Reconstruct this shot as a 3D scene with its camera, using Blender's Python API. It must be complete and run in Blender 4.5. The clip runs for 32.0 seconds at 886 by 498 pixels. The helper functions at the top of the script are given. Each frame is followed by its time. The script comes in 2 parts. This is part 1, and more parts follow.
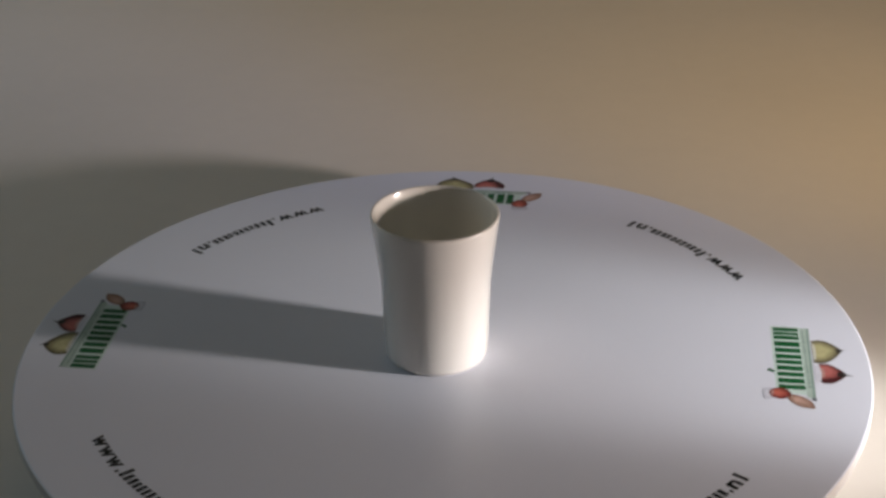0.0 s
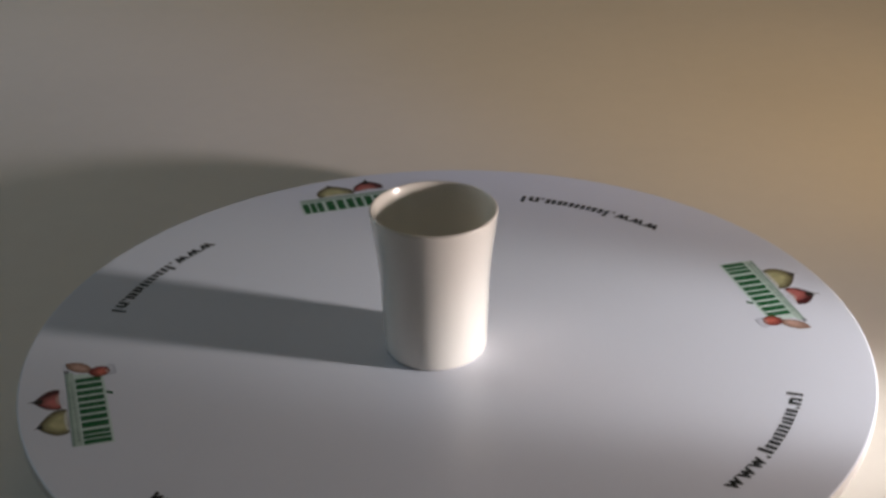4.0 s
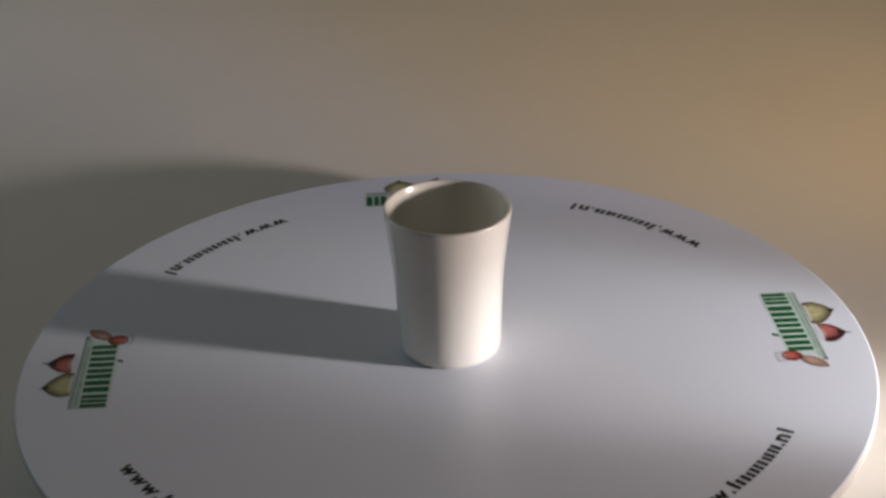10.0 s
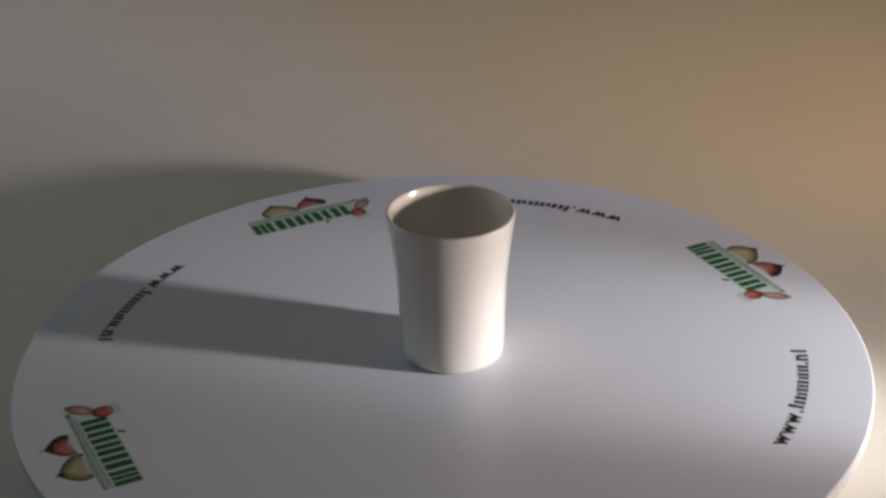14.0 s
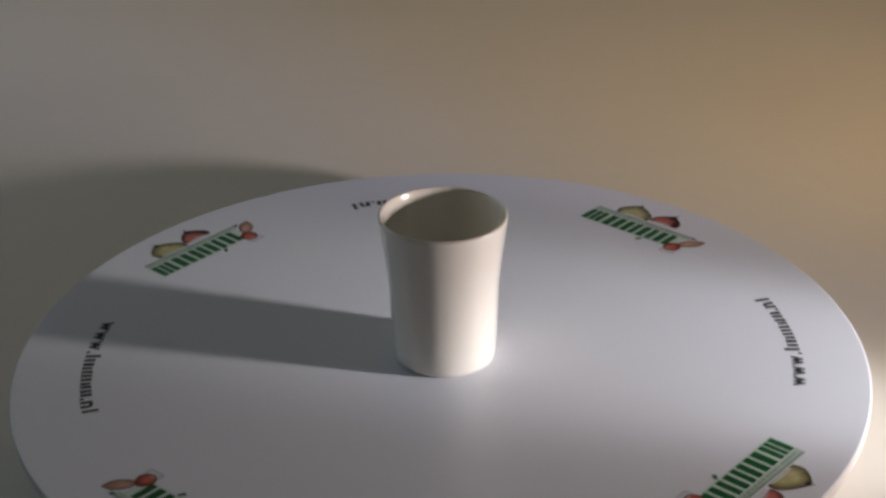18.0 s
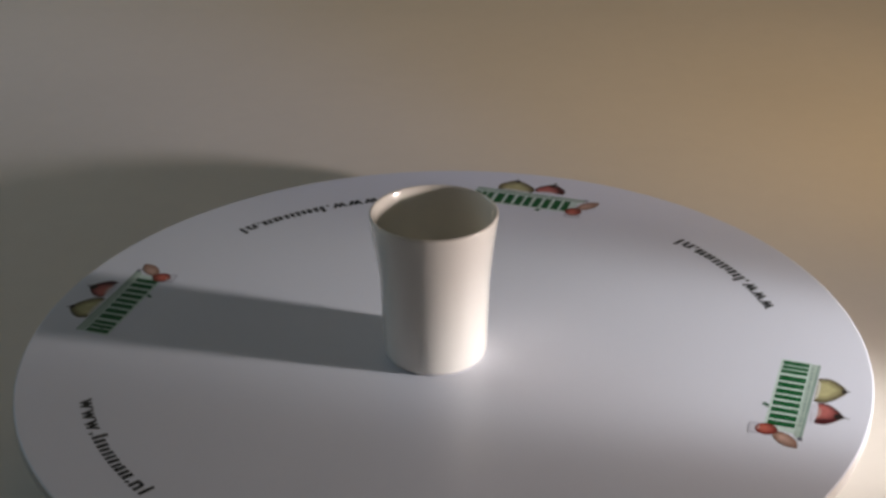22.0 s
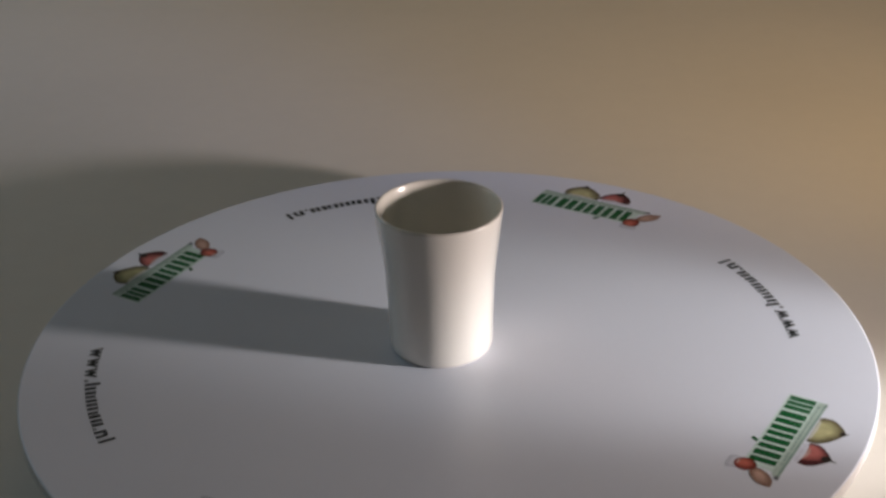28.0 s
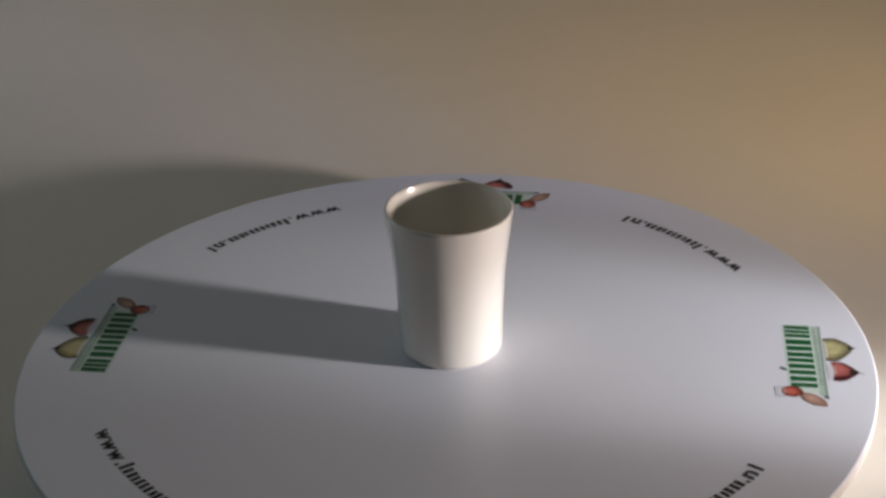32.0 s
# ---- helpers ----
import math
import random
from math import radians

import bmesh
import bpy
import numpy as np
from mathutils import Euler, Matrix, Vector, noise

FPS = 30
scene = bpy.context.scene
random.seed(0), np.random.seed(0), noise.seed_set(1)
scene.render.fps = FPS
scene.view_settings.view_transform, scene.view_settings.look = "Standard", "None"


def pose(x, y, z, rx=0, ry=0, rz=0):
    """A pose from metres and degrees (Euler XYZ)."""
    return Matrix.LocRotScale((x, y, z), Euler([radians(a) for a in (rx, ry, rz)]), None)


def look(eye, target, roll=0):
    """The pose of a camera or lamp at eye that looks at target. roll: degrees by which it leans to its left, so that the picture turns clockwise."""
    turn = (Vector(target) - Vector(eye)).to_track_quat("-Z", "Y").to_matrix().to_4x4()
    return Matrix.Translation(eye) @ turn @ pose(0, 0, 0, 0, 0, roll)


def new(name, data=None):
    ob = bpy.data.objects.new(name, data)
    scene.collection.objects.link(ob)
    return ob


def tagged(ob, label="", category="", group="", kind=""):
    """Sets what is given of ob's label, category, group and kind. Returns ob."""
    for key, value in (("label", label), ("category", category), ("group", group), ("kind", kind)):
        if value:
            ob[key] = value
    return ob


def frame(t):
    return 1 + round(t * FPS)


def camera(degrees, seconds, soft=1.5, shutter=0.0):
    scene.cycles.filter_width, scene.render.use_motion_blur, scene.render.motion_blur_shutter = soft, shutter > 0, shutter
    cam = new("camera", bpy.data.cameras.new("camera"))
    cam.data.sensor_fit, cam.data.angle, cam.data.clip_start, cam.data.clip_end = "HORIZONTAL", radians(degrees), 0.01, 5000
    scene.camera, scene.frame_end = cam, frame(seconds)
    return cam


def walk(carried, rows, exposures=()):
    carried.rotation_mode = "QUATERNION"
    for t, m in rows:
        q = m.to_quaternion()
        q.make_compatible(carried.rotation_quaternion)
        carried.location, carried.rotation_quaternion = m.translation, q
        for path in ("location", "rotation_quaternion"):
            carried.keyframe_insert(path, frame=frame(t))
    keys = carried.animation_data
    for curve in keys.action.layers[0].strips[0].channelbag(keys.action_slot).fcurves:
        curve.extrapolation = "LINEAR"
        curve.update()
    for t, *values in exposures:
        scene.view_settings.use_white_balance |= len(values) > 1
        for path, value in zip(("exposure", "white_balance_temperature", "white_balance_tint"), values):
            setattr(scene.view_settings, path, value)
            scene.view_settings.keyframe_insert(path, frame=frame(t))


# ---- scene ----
# Table top at z = 0. The turntable's axis stands at the origin.
DISC_TOP = 0.050          # height of the disc's upper face
DISC_R = 0.2732
SPIN = -16.875            # degrees a second, clockwise from above
TILT = (0.055, 0.293)     # degrees by which the disc sits out of true on its axis
LENGTH = 32.0

# ---- camera ----
EYE = Vector((0.0, -0.9191, 0.5480 + DISC_TOP))
PAN, DIP, ROLL = radians(0.070), radians(27.361), -1.305
AIM = EYE + Vector((math.sin(PAN) * math.cos(DIP), math.cos(PAN) * math.cos(DIP), -math.sin(DIP)))
cam = camera(30.15, LENGTH, soft=3.0, shutter=0.5)
walk(cam, [(0.0, look(EYE, AIM, ROLL)), (LENGTH, look(EYE, AIM, ROLL))], exposures=[(0.0, 0.0), (LENGTH, -0.05)])


# ---- light ----
def lamp(name, kind, m, watts, colour):
    data = bpy.data.lights.new(name, kind)
    data.energy, data.color = watts, colour
    ob = new(name, data)
    ob.matrix_world = m
    return ob


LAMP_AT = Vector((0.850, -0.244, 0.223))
# the side lamp, placed from the shadows it casts: a narrow core, a wider spill
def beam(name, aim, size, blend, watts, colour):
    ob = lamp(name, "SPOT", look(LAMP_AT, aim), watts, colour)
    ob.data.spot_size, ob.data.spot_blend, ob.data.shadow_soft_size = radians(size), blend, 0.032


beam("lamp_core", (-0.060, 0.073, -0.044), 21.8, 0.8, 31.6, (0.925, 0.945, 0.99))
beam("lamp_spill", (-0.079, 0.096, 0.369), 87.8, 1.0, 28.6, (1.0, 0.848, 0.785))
# added fills that brighten and tint the table; no real source stands for them
beam("warm_table_fill", (0.385, 0.586, 0.530), 91.4, 1.0, 87.0, (1.0, 0.695, 0.400))
beam("cool_table_fill", (0.048, 0.343, 0.332), 41.1, 1.0, 83.0, (0.40, 0.534, 1.0))
# cool daylight fill, set in an added window that is out of view
day = lamp("daylight_fill", "AREA", look((-2.36, 1.3, 1.20), (-0.2, 0.5, 0.1)), 6.3, (0.675, 0.955, 1.115))
day.data.shape, day.data.size, day.data.size_y = "RECTANGLE", 1.3, 1.1

world = bpy.data.worlds.new("world")
scene.world = world
world.use_nodes = True
world.node_tree.nodes["Background"].inputs["Color"].default_value = (0.55, 0.62, 0.70, 1)
world.node_tree.nodes["Background"].inputs["Strength"].default_value = 0.5


# ---- materials ----
def material(name, colour, rough=0.5, vary=0.06, scale=8.0, bump=0.0, bump_scale=200.0, coat=0.0, spec=0.5, tint=None):
    """Base colour with broad and fine variation, and fine relief."""
    m = bpy.data.materials.new(name)
    m.use_nodes = True
    nt = m.node_tree
    b = nt.nodes["Principled BSDF"]
    co = nt.nodes.new("ShaderNodeTexCoord")
    broad, fine = nt.nodes.new("ShaderNodeTexNoise"), nt.nodes.new("ShaderNodeTexNoise")
    broad.inputs["Scale"].default_value, broad.inputs["Detail"].default_value = scale, 3.0
    fine.inputs["Scale"].default_value, fine.inputs["Detail"].default_value = scale * 18, 4.0
    mixed = nt.nodes.new("ShaderNodeMath")
    mixed.operation = "MULTIPLY_ADD"
    mixed.inputs[1].default_value = 0.35
    ramp = nt.nodes.new("ShaderNodeValToRGB")
    other = tint or tuple(c * (1 - 2 * vary) for c in colour)
    ramp.color_ramp.elements[0].position, ramp.color_ramp.elements[1].position = 0.45, 0.9
    ramp.color_ramp.elements[0].color = (*other, 1)
    ramp.color_ramp.elements[1].color = (*colour, 1)
    for n in (broad, fine):
        nt.links.new(co.outputs["Object"], n.inputs["Vector"])
    nt.links.new(fine.outputs["Fac"], mixed.inputs[0])
    nt.links.new(broad.outputs["Fac"], mixed.inputs[2])
    nt.links.new(mixed.outputs[0], ramp.inputs["Fac"])
    nt.links.new(ramp.outputs["Color"], b.inputs["Base Color"])
    rr = nt.nodes.new("ShaderNodeMapRange")
    rr.inputs["To Min"].default_value, rr.inputs["To Max"].default_value = rough * 0.9, min(1.0, rough * 1.1)
    nt.links.new(broad.outputs["Fac"], rr.inputs["Value"])
    nt.links.new(rr.outputs["Result"], b.inputs["Roughness"])
    b.inputs["Coat Weight"].default_value = coat
    b.inputs["Coat Roughness"].default_value = 0.09
    b.inputs["Specular IOR Level"].default_value = spec
    if bump:
        grain, bp = nt.nodes.new("ShaderNodeTexNoise"), nt.nodes.new("ShaderNodeBump")
        grain.inputs["Scale"].default_value, grain.inputs["Detail"].default_value = bump_scale, 3.0
        bp.inputs["Strength"].default_value, bp.inputs["Distance"].default_value = bump, 0.001
        nt.links.new(co.outputs["Object"], grain.inputs["Vector"])
        nt.links.new(grain.outputs["Fac"], bp.inputs["Height"])
        nt.links.new(bp.outputs["Normal"], b.inputs["Normal"])
    return m


TABLE = material("table_laminate", (0.855, 0.788, 0.690), 0.60, 0.03, 3.0, 0.08, 350.0)
# unseen room: grey walls hold back bounced light, white ceiling lends it from above
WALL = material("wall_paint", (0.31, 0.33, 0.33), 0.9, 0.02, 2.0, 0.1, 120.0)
CEILING = material("ceiling_paint", (0.82, 0.82, 0.82), 0.95, 0.02, 2.0)
FLOOR = material("floor_boards", (0.34, 0.24, 0.16), 0.5, 0.15, 5.0, 0.1, 60.0)
DISC = material("white_laminate", (0.738, 0.755, 0.825), 0.36, 0.012, 9.0, 0.03, 500.0)
EDGE = material("white_edge", (0.60, 0.57, 0.54), 0.45, 0.02, 14.0)
PLINTH = material("dark_plastic", (0.04, 0.04, 0.045), 0.5, 0.1, 30.0)
def porcelain(name, through_share):
    """Glazed porcelain, thin enough to let a share of the light through."""
    m = material(name, (0.95, 0.905, 0.84), 0.24, 0.012, 25.0, 0.02, 90.0, coat=1.0)
    nt = m.node_tree
    thin, both = nt.nodes.new("ShaderNodeBsdfTranslucent"), nt.nodes.new("ShaderNodeMixShader")
    thin.inputs["Color"].default_value = (0.89, 0.89, 0.77, 1)
    both.inputs["Fac"].default_value = through_share
    nt.links.new(nt.nodes["Principled BSDF"].outputs[0], both.inputs[1])
    nt.links.new(thin.outputs[0], both.inputs[2])
    nt.links.new(both.outputs[0], nt.nodes["Material Output"].inputs["Surface"])
    return m


GLAZE = porcelain("cream_porcelain", 0.15)
GLAZE_IN = porcelain("cream_porcelain_inside", 0.17)
BLACK = material("black_ink", (0.008, 0.010, 0.010), 0.45, 0.1, 300.0, spec=0.25)
GREEN = material("green_ink", (0.006, 0.112, 0.031), 0.45, 0.12, 260.0, spec=0.25)
BAND = material("sage_ink", (0.30, 0.41, 0.34), 0.45, 0.08, 120.0, tint=(0.22, 0.30, 0.26), spec=0.25)
PALE = material("pale_sage_ink", (0.48, 0.58, 0.51), 0.45, 0.08, 120.0, tint=(0.37, 0.46, 0.40), spec=0.25)
IVORY = material("ivory_ink", (0.66, 0.65, 0.55), 0.45, 0.06, 150.0, spec=0.25)
BLUSH = material("blush_ink", (0.57, 0.35, 0.31), 0.45, 0.1, 150.0, tint=(0.42, 0.22, 0.18), spec=0.25)
MINT = material("pale_mint_ink", (0.60, 0.70, 0.66), 0.45, 0.05, 150.0, tint=(0.54, 0.66, 0.59), spec=0.25)
DARK = material("dark_brown_ink", (0.03, 0.022, 0.018), 0.45, 0.2, 200.0, spec=0.25)
def inks(name, dark, light, n=5):
    """Inks stepped from a dark outline to a light middle."""
    return [material(f"{name}_ink", tuple(p + (q - p) * i / (n - 1) for p, q in zip(dark, light)), 0.45, 0.14, 170.0, spec=0.25) for i in range(n)]


YELLOWS = inks("onion_yellow", (0.115, 0.095, 0.050), (0.56, 0.52, 0.27))
REDS = inks("onion_red", (0.075, 0.014, 0.016), (0.56, 0.17, 0.15))
TANS = inks("clove_tan", (0.27, 0.155, 0.11), (0.60, 0.38, 0.30))
SCARLETS = inks("bulb_scarlet", (0.16, 0.022, 0.018), (0.66, 0.17, 0.12))
SLATE = material("slate_ink", (0.16, 0.17, 0.20), 0.45, 0.2, 200.0, spec=0.25)
LILAC = material("pale_lilac_ink", (0.68, 0.68, 0.74), 0.45, 0.06, 200.0, spec=0.25)
GREY = material("grey_ink", (0.60, 0.61, 0.68), 0.45, 0.08, 150.0, spec=0.25)
STEEL = material("grey_metal", (0.45, 0.45, 0.46), 0.35, 0.05, 60.0)
BULB = material("frosted_bulb", (0.9, 0.88, 0.84), 0.4, 0.02, 40.0)
# slight glow for the added bulb; the spots do the lighting
BULB.node_tree.nodes["Principled BSDF"].inputs["Emission Color"].default_value = (1.0, 0.9, 0.78, 1)
BULB.node_tree.nodes["Principled BSDF"].inputs["Emission Strength"].default_value = 8.0
FRAME = material("window_paint", (0.80, 0.80, 0.78), 0.4, 0.02, 10.0)


# ---- builders ----
def mesh_of(name, bm, *mats):
    me = bpy.data.meshes.new(name)
    bm.normal_update()
    bm.to_mesh(me)
    bm.free()
    for m in mats:
        me.materials.append(m)
    return me


def part(name, bm, mats, parent, label="", smooth=False):
    me = mesh_of(name, bm, *(mats if isinstance(mats, (list, tuple)) else [mats]))
    if smooth:
        for f in me.polygons:
            f.use_smooth = True
    ob = new(name, me)
    ob.parent = parent
    return tagged(ob, label)


def block(bm, x0, x1, y0, y1, z0, z1, bevel=0.0):
    r = bmesh.ops.create_cube(bm, size=1.0, matrix=Matrix.LocRotScale(((x0 + x1) / 2, (y0 + y1) / 2, (z0 + z1) / 2), None, (x1 - x0, y1 - y0, z1 - z0)))
    if bevel:
        edges = list({e for v in r["verts"] for e in v.link_edges})
        bmesh.ops.bevel(bm, geom=edges, offset=bevel, segments=2, profile=0.5, affect="EDGES")


def lathe(profile, steps):
    """A closed turned body from (radius, height) pairs; a radius of 0 ends on the axis."""
    bm = bmesh.new()
    rings = []
    for r, z in profile:
        if r == 0:
            rings.append([bm.verts.new((0, 0, z))])
        else:
            rings.append([bm.verts.new((r * math.cos(2 * math.pi * i / steps), r * math.sin(2 * math.pi * i / steps), z)) for i in range(steps)])
    for a, b in zip(rings, rings[1:]):
        for i in range(steps):
            j = (i + 1) % steps
            if len(a) == 1:
                bm.faces.new((a[0], b[j], b[i]))
            elif len(b) == 1:
                bm.faces.new((a[i], a[j], b[0]))
            else:
                bm.faces.new((a[i], a[j], b[j], b[i]))
    bmesh.ops.recalc_face_normals(bm, faces=bm.faces)
    return bm


# ---- room ----
def structure(name, boxes, mat, label):
    bm = bmesh.new()
    for b in boxes:
        block(bm, *b)
    ob = new(name, mesh_of(name, bm, mat))
    return tagged(ob, label, kind="structure")


FLOOR_Z, CEIL_Z = -0.74, 1.86
X0, X1, Y0, Y1 = -2.4, 2.4, -2.4, 2.6
# room added out of view, toned only for the light it throws back
structure("floor", [(X0, X1, Y0, Y1, FLOOR_Z - 0.1, FLOOR_Z)], FLOOR, "brown wooden floor under the table")
structure("ceiling", [(X0, X1, Y0, Y1, CEIL_Z, CEIL_Z + 0.1)], CEILING, "plain white painted ceiling")
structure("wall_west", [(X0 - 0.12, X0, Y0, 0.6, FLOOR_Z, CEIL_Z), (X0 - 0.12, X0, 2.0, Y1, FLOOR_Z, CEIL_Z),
                        (X0 - 0.12, X0, 0.6, 2.0, FLOOR_Z, 0.60), (X0 - 0.12, X0, 0.6, 2.0, 1.80, CEIL_Z)], WALL, "plain mid-grey painted wall added out of view, with an added window opening")
structure("wall_east", [(X1, X1 + 0.12, Y0, Y1, FLOOR_Z, CEIL_Z)], WALL, "plain mid-grey painted wall added out of view")
structure("wall_north", [(X0 - 0.12, X1 + 0.12, Y1, Y1 + 0.12, FLOOR_Z, CEIL_Z)], WALL, "plain mid-grey painted wall added out of view")
structure("wall_south", [(X0 - 0.12, X1 + 0.12, Y0 - 0.12, Y0, FLOOR_Z, CEIL_Z)], WALL, "plain mid-grey painted wall added out of view")
# frame of the added window, which only houses the daylight fill
bm = bmesh.new()
for y0, y1, z0, z1 in ((0.6, 0.66, 0.60, 1.80), (1.94, 2.0, 0.60, 1.80), (0.66, 1.94, 0.60, 0.66), (0.66, 1.94, 1.74, 1.80)):
    block(bm, X0 - 0.10, X0 - 0.04, y0, y1, z0, z1)
tagged(new("window_1", mesh_of("window_1", bm, FRAME)), "white painted frame of an added window, out of view", kind="structure")


# ---- table ----
def build_table():
    t = tagged(new("table"), "large plain beige matt laminate table", "table")
    t.location = (0, 0, FLOOR_Z)
    bm = bmesh.new()
    block(bm, -1.25, 1.25, -0.75, 1.35, -FLOOR_Z - 0.036, -FLOOR_Z, 0.004)
    part("tabletop", bm, TABLE, t, "beige laminate top", smooth=False)
    for x in (-1.18, 1.18):
        for y in (-0.68, 1.28):
            bm = bmesh.new()
            block(bm, x - 0.03, x + 0.03, y - 0.03, y + 0.03, 0, -FLOOR_Z - 0.036, 0.003)
            part("leg", bm, FRAME, t)
    return t


table = build_table()

# ---- turntable ----
turntable = tagged(new("turntable"), "round white turntable printed with web addresses and onion logos", "turntable")
bm = lathe([(0, 0), (0.085, 0), (0.088, 0.004), (0.085, 0.030), (0.060, 0.036), (0.060, 0.0415), (0, 0.0415)], 64)
part("base", bm, PLINTH, turntable, "dark round base under the disc", smooth=False)

THICK = 0.0085
# the disc's own space: origin on the axis in its upper face; the disc is a little off centre
DISC_OFF = Vector((-0.0008, 0.0022, 0.0))
bm = lathe([(0, -THICK), (DISC_R - 0.0012, -THICK), (DISC_R - 0.0003, -THICK + 0.0004), (DISC_R, -THICK + 0.0012),
            (DISC_R, -0.0012), (DISC_R - 0.0003, -0.0004), (DISC_R - 0.0012, 0.0), (0, 0.0)], 256)
bmesh.ops.translate(bm, verts=bm.verts, vec=DISC_OFF)
for f in bm.faces:
    if abs(f.normal.z) < 0.9:
        f.material_index = 1
disc = part("disc", bm, [DISC, EDGE], turntable, "white laminate disc with a pale edge")


def print_pose(degrees, out, along):
    """The place of one print on the disc: x runs outwards, y along the edge. out, along: its own shift in millimetres."""
    return pose(0, 0, 0, 0, 0, degrees) @ pose(out / 1000, along / 1000, 0)



def glyph(ch):
    """Outline of a built-in letter as flat mesh points and faces, with its box."""
    cu = bpy.data.curves.new("glyph", "FONT")
    cu.body, cu.size, cu.offset, cu.resolution_u = ch, 1.0, 0.042, 3
    ob = new("glyph", cu)
    bpy.context.view_layer.update()
    me = bpy.data.meshes.new_from_object(ob.evaluated_get(bpy.context.evaluated_depsgraph_get()))
    pts = [tuple(v.co[:2]) for v in me.vertices]
    faces = [tuple(p.vertices) for p in me.polygons]
    bpy.data.objects.remove(ob)
    bpy.data.curves.remove(cu)
    bpy.data.meshes.remove(me)
    return pts, faces


GLYPHS = {c: glyph(c) for c in "w.nl"}
INK = 0.00006
BASE_R, X_HEIGHT, TALL = 0.2309, 0.0071, 0.0098


def on_arc(angle, r, z):
    """A point of the print: angle in degrees from the text's start, at radius r."""
    a = radians(angle)
    return (r * math.cos(a), r * math.sin(a), z)


def add_letter(bm, ch, a0, a1):
    pts, faces = GLYPHS[ch]
    xs = [p[0] for p in pts]
    x0, x1 = min(xs), max(xs)
    k = X_HEIGHT / (max(p[1] for p in GLYPHS["w"][0]))
    if ch == "l":
        k = TALL / max(p[1] for p in pts)
    vs = [bm.verts.new(on_arc(a0 + (p[0] - x0) / (x1 - x0) * (a1 - a0), BASE_R - p[1] * k, INK)) for p in pts]
    for f in faces:
        bm.faces.new([vs[i] for i in f])


def add_bar(bm, a0, a1, v0, v1):
    """An upright bar from v0 to v1 metres above the writing's base line."""
    q = [bm.verts.new(on_arc(a, BASE_R - v, INK)) for a, v in ((a0, v0), (a1, v0), (a1, v1), (a0, v1))]
    bm.faces.new(q)


def printed(name, bm, mats, m, label=""):
    """Flat print on the disc, facing up, at the place m."""
    bmesh.ops.transform(bm, matrix=m, verts=bm.verts)
    bmesh.ops.recalc_face_normals(bm, faces=bm.faces)
    for f in bm.faces:
        if f.normal.z < 0:
            f.normal_flip()
    return part(name, bm, mats, disc, label)


def build_address(m):
    """One printed web address along the disc's edge; the name in it is plain upright bars."""
    for ch, a0, a1 in (("w", -0.5, 2.6), ("w", 2.68, 5.76), ("w", 5.84, 8.9), (".", 9.35, 9.95), (".", 23.75, 24.35), ("n", 24.75, 26.75), ("l", 27.45, 28.15)):
        bm = bmesh.new()
        add_letter(bm, ch, a0, a1)
        printed("printed_letter", bm, BLACK, m, "small black printed letter")
    x = X_HEIGHT
    for a0, a1, v in ((10.5, 11.3, TALL), (11.75, 12.6, x), (13.05, 13.95, x), (14.3, 15.05, x * 0.9), (15.45, 16.25, x), (16.65, 17.4, x), (17.8, 18.6, x),
                      (19.1, 19.85, x * 0.9), (20.1, 20.95, x), (21.4, 22.2, x), (22.5, 23.35, x)):
        bm = bmesh.new()
        add_bar(bm, a0, a1, 0, v)
        printed("printed_bar", bm, BLACK, m, "small black printed bar")


def onion_half(u0, u1, v0, tip_u, tip_v, n=14):
    """Outline of a halved onion whose cut base lies on v0 from u0 to u1, swelling a little and drawn out to its tip; (u, v) in millimetres."""
    mid = (u0 + u1) / 2
    sides = []
    for end in (u0, u1):
        line = []
        for i in range(n + 1):
            h = i / n
            # full flanks, then a quick turn in towards the point
            w = (1 - h ** 2.8) ** 0.85 * (1 + 0.10 * math.sin(math.pi * min(1.0, h * 1.4)))
            line.append((mid + (tip_u - mid) * h ** 1.5 + (end - mid) * w, v0 + (tip_v - v0) * h))
        sides.append(line)
    return sides[0] + sides[1][-2::-1]


def oval(u, v, along, across, lean=0.0, tip=0.0, n=32):
    """An oval, or with tip an oval drawn out at one end; along runs outwards before it leans."""
    ring = []
    for i in range(n):
        a = 2 * math.pi * i / n
        x, y = math.cos(a) * across, math.sin(a) * along
        if math.sin(a) > 0:
            x *= 1 - tip * math.sin(a) ** 3
        c, s = math.cos(lean), math.sin(lean)
        ring.append((u + x * c - y * s, v + x * s + y * c))
    return ring


def shrunk(pts, k, du=0.0, dv=0.0):
    cu, cv = sum(p[0] for p in pts) / len(pts), sum(p[1] for p in pts) / len(pts)
    return [(cu + (u - cu) * k + du, cv + (v - cv) * k + dv) for u, v in pts]


def patch(bm, pts, layer, mi=0):
    """A flat patch of ink; pts (u, v) in millimetres, u along the edge and v outwards; each layer lies a hair above the one before."""
    f = bm.faces.new([bm.verts.new((v / 1000, u / 1000, INK + layer * 0.000012)) for u, v in pts])
    f.material_index = mi


def graded(bm, shape, layer, smallest, du=0.0, dv=0.0, n=5):
    """A shape printed in n steps from its outline to a lighter middle, which lies du, dv off its centre."""
    for i in range(n):
        h = i / (n - 1)
        patch(bm, shrunk(shape, 1 - (1 - smallest) * h, du * h, dv * h), layer + i * 0.5, i)


def box(u0, u1, v0, v1, slant=0.0):
    return ((u0, v0), (u1, v0), (u1 + slant, v1), (u0 + slant, v1))


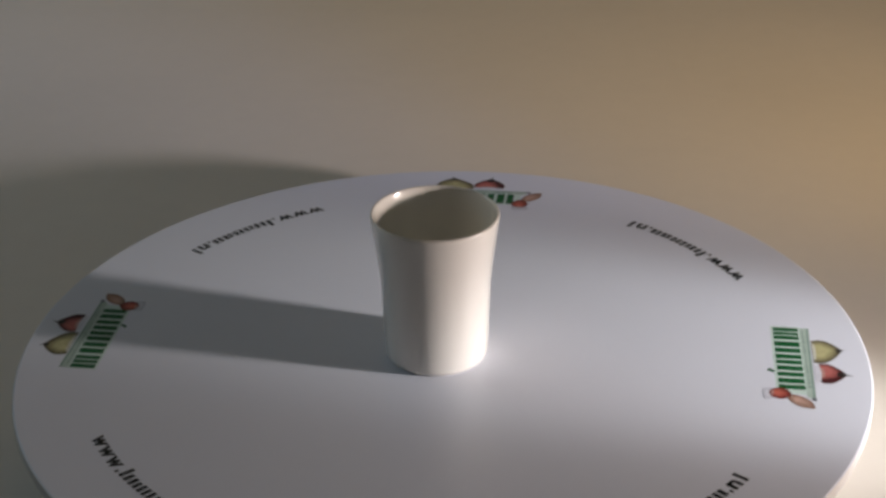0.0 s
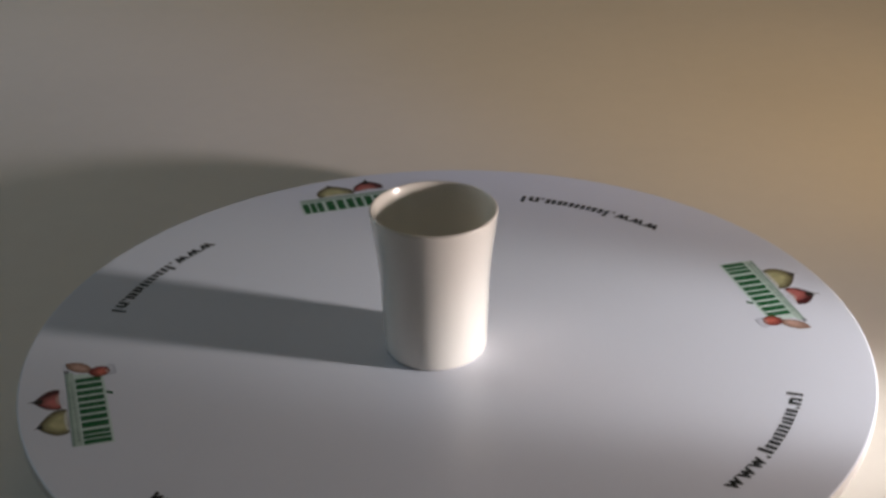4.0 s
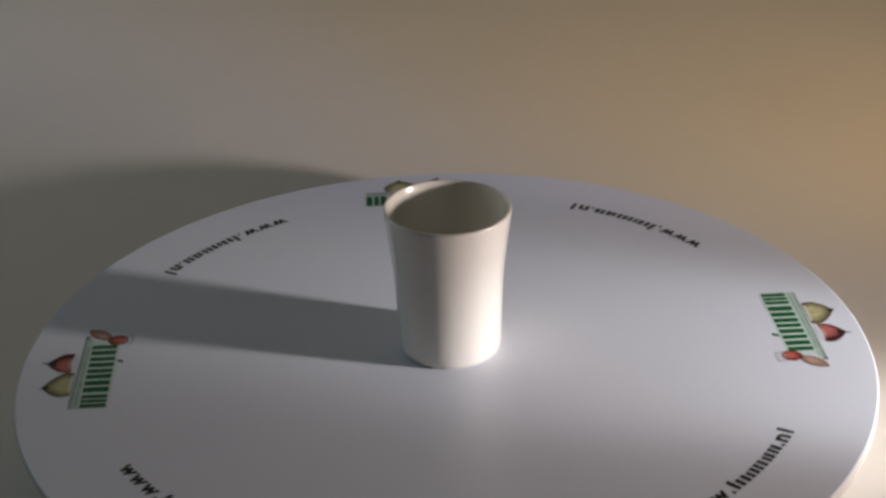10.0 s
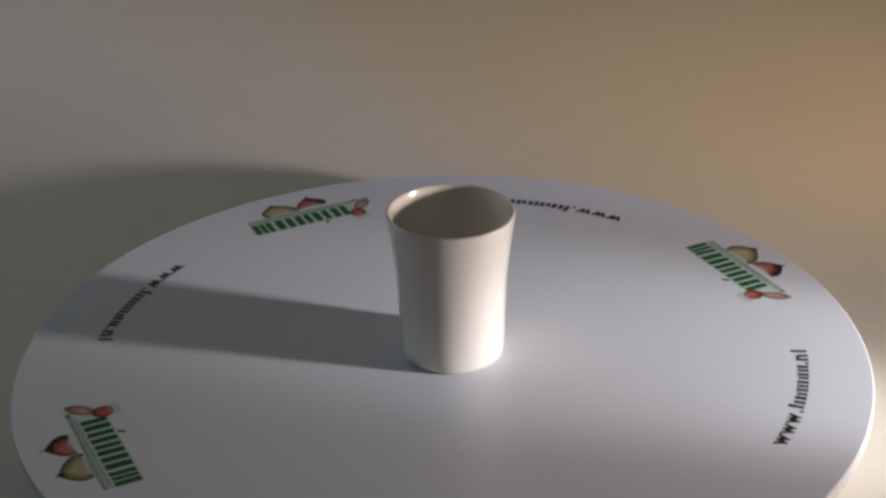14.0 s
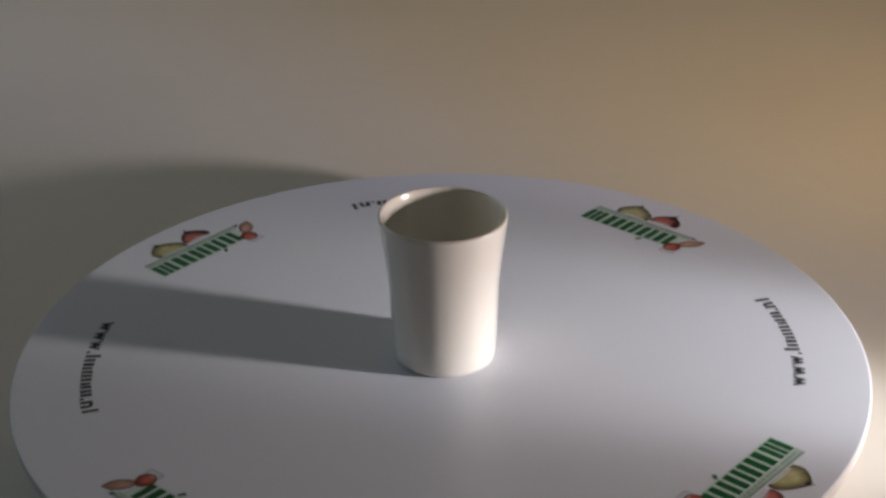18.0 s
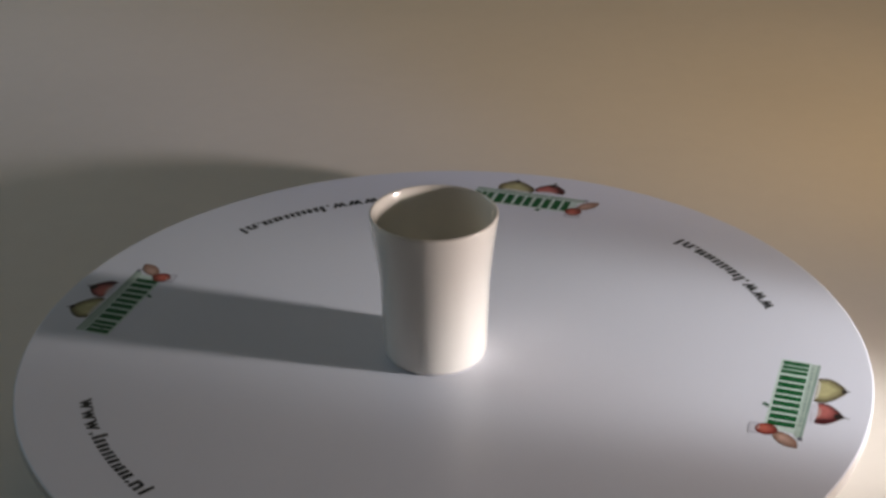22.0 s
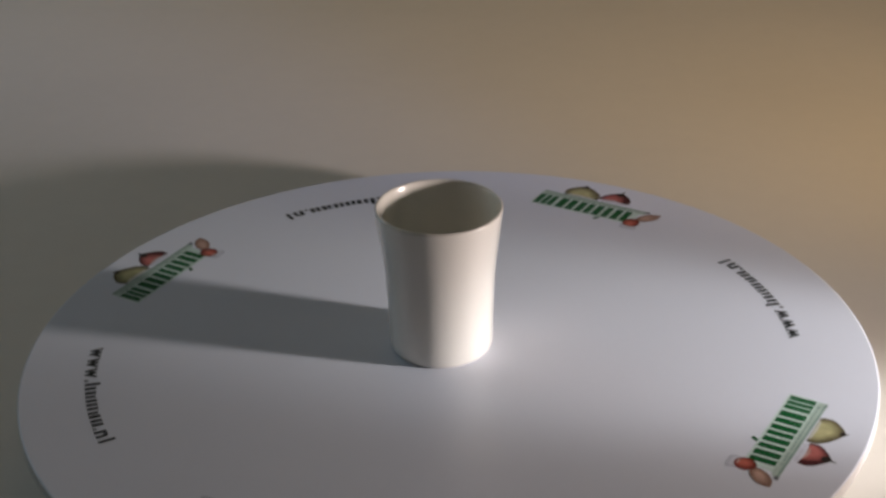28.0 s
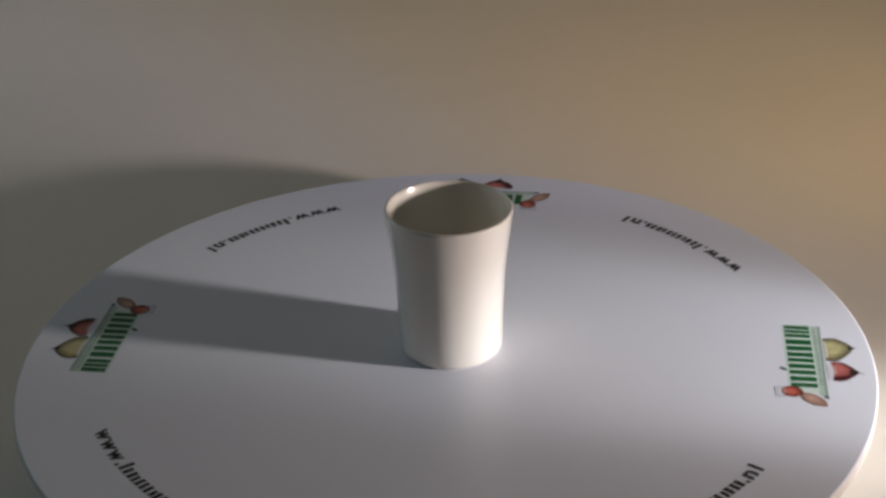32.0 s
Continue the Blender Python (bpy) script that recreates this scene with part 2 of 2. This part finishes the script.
def build_logo(m):
    """One printed logo: a banner with a name in plain bars over it, two halved onions, a bulb and a clove."""
    bm = bmesh.new()
    patch(bm, ((-33.5, 215.2), (47.6, 215.6), (47.0, 234.6), (-36.0, 233.6)), 0)
    printed("printed_backing", bm, MINT, m, "pale mint backing of the printed name")
    bm = bmesh.new()
    patch(bm, ((-38.0, 233.6), (46.4, 234.2), (46.2, 240.2), (-41.7, 238.6)), 1, 0)
    patch(bm, ((-40.5, 237.0), (46.3, 238.4), (46.2, 240.2), (-41.7, 238.7)), 2, 1)
    patch(bm, ((-41.9, 236.2), (-38.4, 236.2), (-39.2, 239.2), (-42.4, 239.0)), 3, 2)
    for i in range(17):
        u = -27 + i * 4.1
        patch(bm, box(u, u + (2.2, 3.0, 2.6)[i % 3], 235.2, 236.6), 3, 1)
    printed("printed_banner", bm, [PALE, BAND, SLATE], m, "sage green printed banner with a line of tiny marks")
    # plain bars in place of the brand's name
    for u0, u1 in ((-29.6, -24.6), (-22.6, -17.0), (-14.6, -9.6), (-7.4, -2.0), (0.2, 5.0), (6.8, 12.2), (14.4, 20.0), (22.0, 28.2), (31.0, 35.4), (36.6, 40.4), (41.6, 46.2)):
        bm = bmesh.new()
        patch(bm, box(u0, u1, 217.0, 233.2, -0.3), 4)
        printed("printed_bar", bm, GREEN, m, "bold dark green printed bar")
    bm = bmesh.new()
    patch(bm, ((-10.9, 215.0), (-8.4, 210.9), (-5.9, 211.9), (-8.6, 215.6)), 4)
    printed("printed_bar", bm, GREEN, m, "bold dark green printed bar")
    # the yellow onion
    bm = bmesh.new()
    shape = onion_half(3.2, 30.2, 240.6, 19.6, 259.2)
    graded(bm, shape, 1, 0.50, 0.4, -2.6)
    patch(bm, ((5.4, 240.9), (28.0, 240.9), (26.0, 242.4), (17.0, 243.0), (7.4, 242.4)), 4, 5)
    patch(bm, ((18.7, 258.0), (20.4, 258.0), (20.8, 261.6), (20.4, 261.6)), 2, 6)
    patch(bm, oval(19.4, 257.6, 2.0, 2.2), 4, 6)
    printed("printed_onion", bm, YELLOWS + [IVORY, DARK], m, "halved yellow onion print with an olive outline")
    # the red onion
    bm = bmesh.new()
    shape = onion_half(-20.4, 1.6, 243.2, -9.6, 259.6)
    graded(bm, shape, 1, 0.46, 3.4, -3.0)
    patch(bm, ((-19.6, 240.6), (-0.2, 240.6), (0.6, 243.6), (-9.0, 244.6), (-19.8, 243.6)), 5, 5)
    patch(bm, ((-15.0, 243.9), (-2.0, 243.9), (-3.6, 246.0), (-8.6, 246.8), (-13.2, 246.0)), 4.5, 7)
    patch(bm, ((-20.6, 243.4), (-16.8, 243.6), (-14.6, 250.4), (-12.4, 256.6), (-17.6, 251.4)), 5, 0)
    patch(bm, ((-10.6, 258.2), (-8.6, 258.2), (-10.8, 263.6), (-11.2, 263.6)), 2, 6)
    patch(bm, oval(-9.8, 257.0, 3.0, 3.2, 0.0, 0.3), 5, 6)
    printed("printed_onion", bm, REDS + [LILAC, DARK, BLUSH], m, "halved red onion print with a white base and a dark tip")
    # the clove
    bm = bmesh.new()
    shape = oval(-43.8, 229.8, 10.2, 5.2, 0.74, 0.6)
    graded(bm, shape, 6, 0.40, 1.2, -1.0)
    printed("printed_clove", bm, TANS, m, "tan and pink garlic clove print")
    # the small bulb with its pale cap
    bm = bmesh.new()
    patch(bm, ((-42.4, 208.6), (-40.8, 207.0), (-31.2, 206.6), (-29.6, 208.0), (-29.2, 212.8), (-41.2, 213.6)), 6, 5)
    patch(bm, ((-40.2, 208.8), (-32.4, 208.4), (-31.4, 212.0), (-39.8, 212.6)), 7, 6)
    shape = oval(-35.2, 217.4, 6.8, 6.3, 0.1, 0.35)
    graded(bm, shape, 8, 0.36, 0.6, -1.6)
    patch(bm, oval(-34.6, 212.6, 0.9, 2.4), 10.5, 7)
    printed("printed_bulb", bm, SCARLETS + [GREY, LILAC, BLUSH], m, "small red onion bulb print with a pale cap")


for degrees, out, along in ((22.36, -2.5, 1.3), (113.22, 1.0, 0.7), (204.78, 1.4, 0.6), (290.90, -0.9, -2.7)):
    build_address(print_pose(degrees, out, along))
for degrees, out, along in ((-7.67, -4.1, 1.05), (82.38, 0.6, 3.0), (172.58, 3.0, -0.55), (262.34, 0.4, -2.85)):
    build_logo(print_pose(degrees, out, along))


# ---- cup ----
def build_cup():
    """A plain handleless porcelain beaker that widens to a flared, rounded rim."""
    foot = [(0.0, 0.0014), (0.0270, 0.0014), (0.0278, 0.0), (0.0302, 0.0), (0.0317, 0.0006), (0.0326, 0.0020)]
    outer = [(0.0326, 0.0020), (0.0330, 0.0040), (0.0333, 0.008), (0.0336, 0.016), (0.0339, 0.025), (0.0342, 0.034), (0.0346, 0.044), (0.0350, 0.0535), (0.0358, 0.062),
             (0.0367, 0.070), (0.0377, 0.078), (0.0387, 0.0855), (0.0397, 0.0930), (0.0401, 0.0962)]
    lip = [(0.0401, 0.0962), (0.0403, 0.0978), (0.0403, 0.0988), (0.0401, 0.0995), (0.0397, 0.0999), (0.0391, 0.1000), (0.0385, 0.0997), (0.0380, 0.0988)]
    inner = [(0.0380, 0.0988), (0.0374, 0.0965), (0.0366, 0.0930), (0.0357, 0.0855), (0.0347, 0.078), (0.0337, 0.070), (0.0328, 0.062), (0.0320, 0.0535), (0.0313, 0.044),
             (0.0308, 0.034), (0.0304, 0.025), (0.0300, 0.016), (0.0290, 0.0100), (0.0262, 0.0070), (0.0200, 0.0058), (0.0, 0.0054)]
    whole = foot + outer[1:] + lip[1:] + inner[1:]
    # normals from the whole outline, so that the parts meet without a seam
    slope = {}
    for i, q in enumerate(whole):
        a, b = whole[max(i - 1, 0)], whole[min(i + 1, len(whole) - 1)]
        slope[q] = Vector((b[1] - a[1], a[0] - b[0])).normalized()
    slope[whole[0]], slope[whole[-1]] = Vector((0, -1)), Vector((0, 1))
    steps = 128
    t = tagged(new("cup"), "cream white glazed porcelain beaker standing on the turntable disc", "cup")
    for name, line, label in (("foot_ring", foot, ""), ("outer_wall", outer, "cream glazed flaring wall"), ("rim", lip, "rounded glossy rim"), ("inner_wall", inner, "cream glazed inside")):
        verts, faces, normals, rings = [], [], [], []
        for r, z in line:
            ring = []
            for i in range(steps if r else 1):
                a = 2 * math.pi * i / steps
                ring.append(len(verts))
                verts.append((r * math.cos(a), r * math.sin(a), z))
                n = slope[(r, z)]
                normals.append((n.x * math.cos(a), n.x * math.sin(a), n.y))
            rings.append(ring)
        for a, b in zip(rings, rings[1:]):
            for i in range(steps):
                j = (i + 1) % steps
                q = [a[i % len(a)], a[j % len(a)], b[j % len(b)], b[i % len(b)]]
                faces.append(tuple(dict.fromkeys(q)))
        me = bpy.data.meshes.new(name)
        me.from_pydata(verts, [], faces)
        me.materials.append(GLAZE_IN if name == "inner_wall" else GLAZE)
        me.shade_smooth()
        me.normals_split_custom_set_from_vertices(normals)
        ob = new(name, me)
        ob.parent = t
        tagged(ob, label)
    return t


cup = build_cup()
CUP_ON_DISC = (-0.0048, -0.0036, 0.0)
CUP_LEAN = 0.3            # degrees of fixed lean, fitted to the camera's view


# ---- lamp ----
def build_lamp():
    """An added lamp body, out of view behind the spot lamps that give the light."""
    t = tagged(new("unseen_lamp_body"), "grey metal lamp body added on the table, out of view", "lamp")
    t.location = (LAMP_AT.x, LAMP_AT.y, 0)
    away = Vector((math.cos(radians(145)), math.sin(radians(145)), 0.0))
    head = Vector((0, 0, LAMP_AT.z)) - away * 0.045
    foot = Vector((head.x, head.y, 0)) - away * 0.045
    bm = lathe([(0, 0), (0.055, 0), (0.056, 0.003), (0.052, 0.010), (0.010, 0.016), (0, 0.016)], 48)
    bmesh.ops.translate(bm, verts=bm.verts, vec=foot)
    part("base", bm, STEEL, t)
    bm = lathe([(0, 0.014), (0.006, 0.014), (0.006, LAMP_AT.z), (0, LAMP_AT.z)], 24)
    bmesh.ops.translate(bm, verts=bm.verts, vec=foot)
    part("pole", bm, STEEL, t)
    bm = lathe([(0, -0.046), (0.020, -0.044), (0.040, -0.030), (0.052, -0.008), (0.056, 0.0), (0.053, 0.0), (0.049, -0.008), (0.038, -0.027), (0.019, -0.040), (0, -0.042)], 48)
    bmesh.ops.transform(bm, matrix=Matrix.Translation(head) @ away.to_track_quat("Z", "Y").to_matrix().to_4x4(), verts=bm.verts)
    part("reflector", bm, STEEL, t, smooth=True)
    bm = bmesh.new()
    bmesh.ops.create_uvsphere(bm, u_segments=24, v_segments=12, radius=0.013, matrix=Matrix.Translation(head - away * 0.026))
    part("bulb", bm, BULB, t, "glowing frosted bulb added in the unseen lamp body", smooth=True)
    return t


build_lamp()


# ---- movement ----
def disc_pose(t):
    return pose(0, 0, DISC_TOP, 0, 0, SPIN * t + drift(t)) @ pose(0, 0, 0, TILT[0], TILT[1], 0)


DRIFT = ((0.0, 0.07), (6.0, 0.17), (11.0, -0.20), (13.0, -0.14), (19.0, -0.11), (22.0, 0.20), (25.0, 0.55), (29.0, -0.25), (32.0, 0.0))


def drift(t):
    """The small unevenness of the turning, in degrees."""
    for (a, x), (b, y) in zip(DRIFT, DRIFT[1:]):
        if t <= b:
            k = (t - a) / (b - a)
            return x + (y - x) * k * k * (3 - 2 * k)
    return DRIFT[-1][1]


def motions():
    steps = [i * 0.5 for i in range(int(LENGTH * 2) + 1)]
    walk(disc, [(t, disc_pose(t)) for t in steps])
    rows = []
    for t in steps:
        m = disc_pose(t) @ pose(*CUP_ON_DISC)
        foot = Matrix.Translation(m.translation)
        # lean and shift stay put while the cup turns, to fit its outline from the camera
        rows.append((t, pose(0.0004, 0, 0) @ foot @ pose(0, 0, 0, 0, CUP_LEAN, 0) @ foot.inverted() @ m))
    walk(cup, rows)


motions()
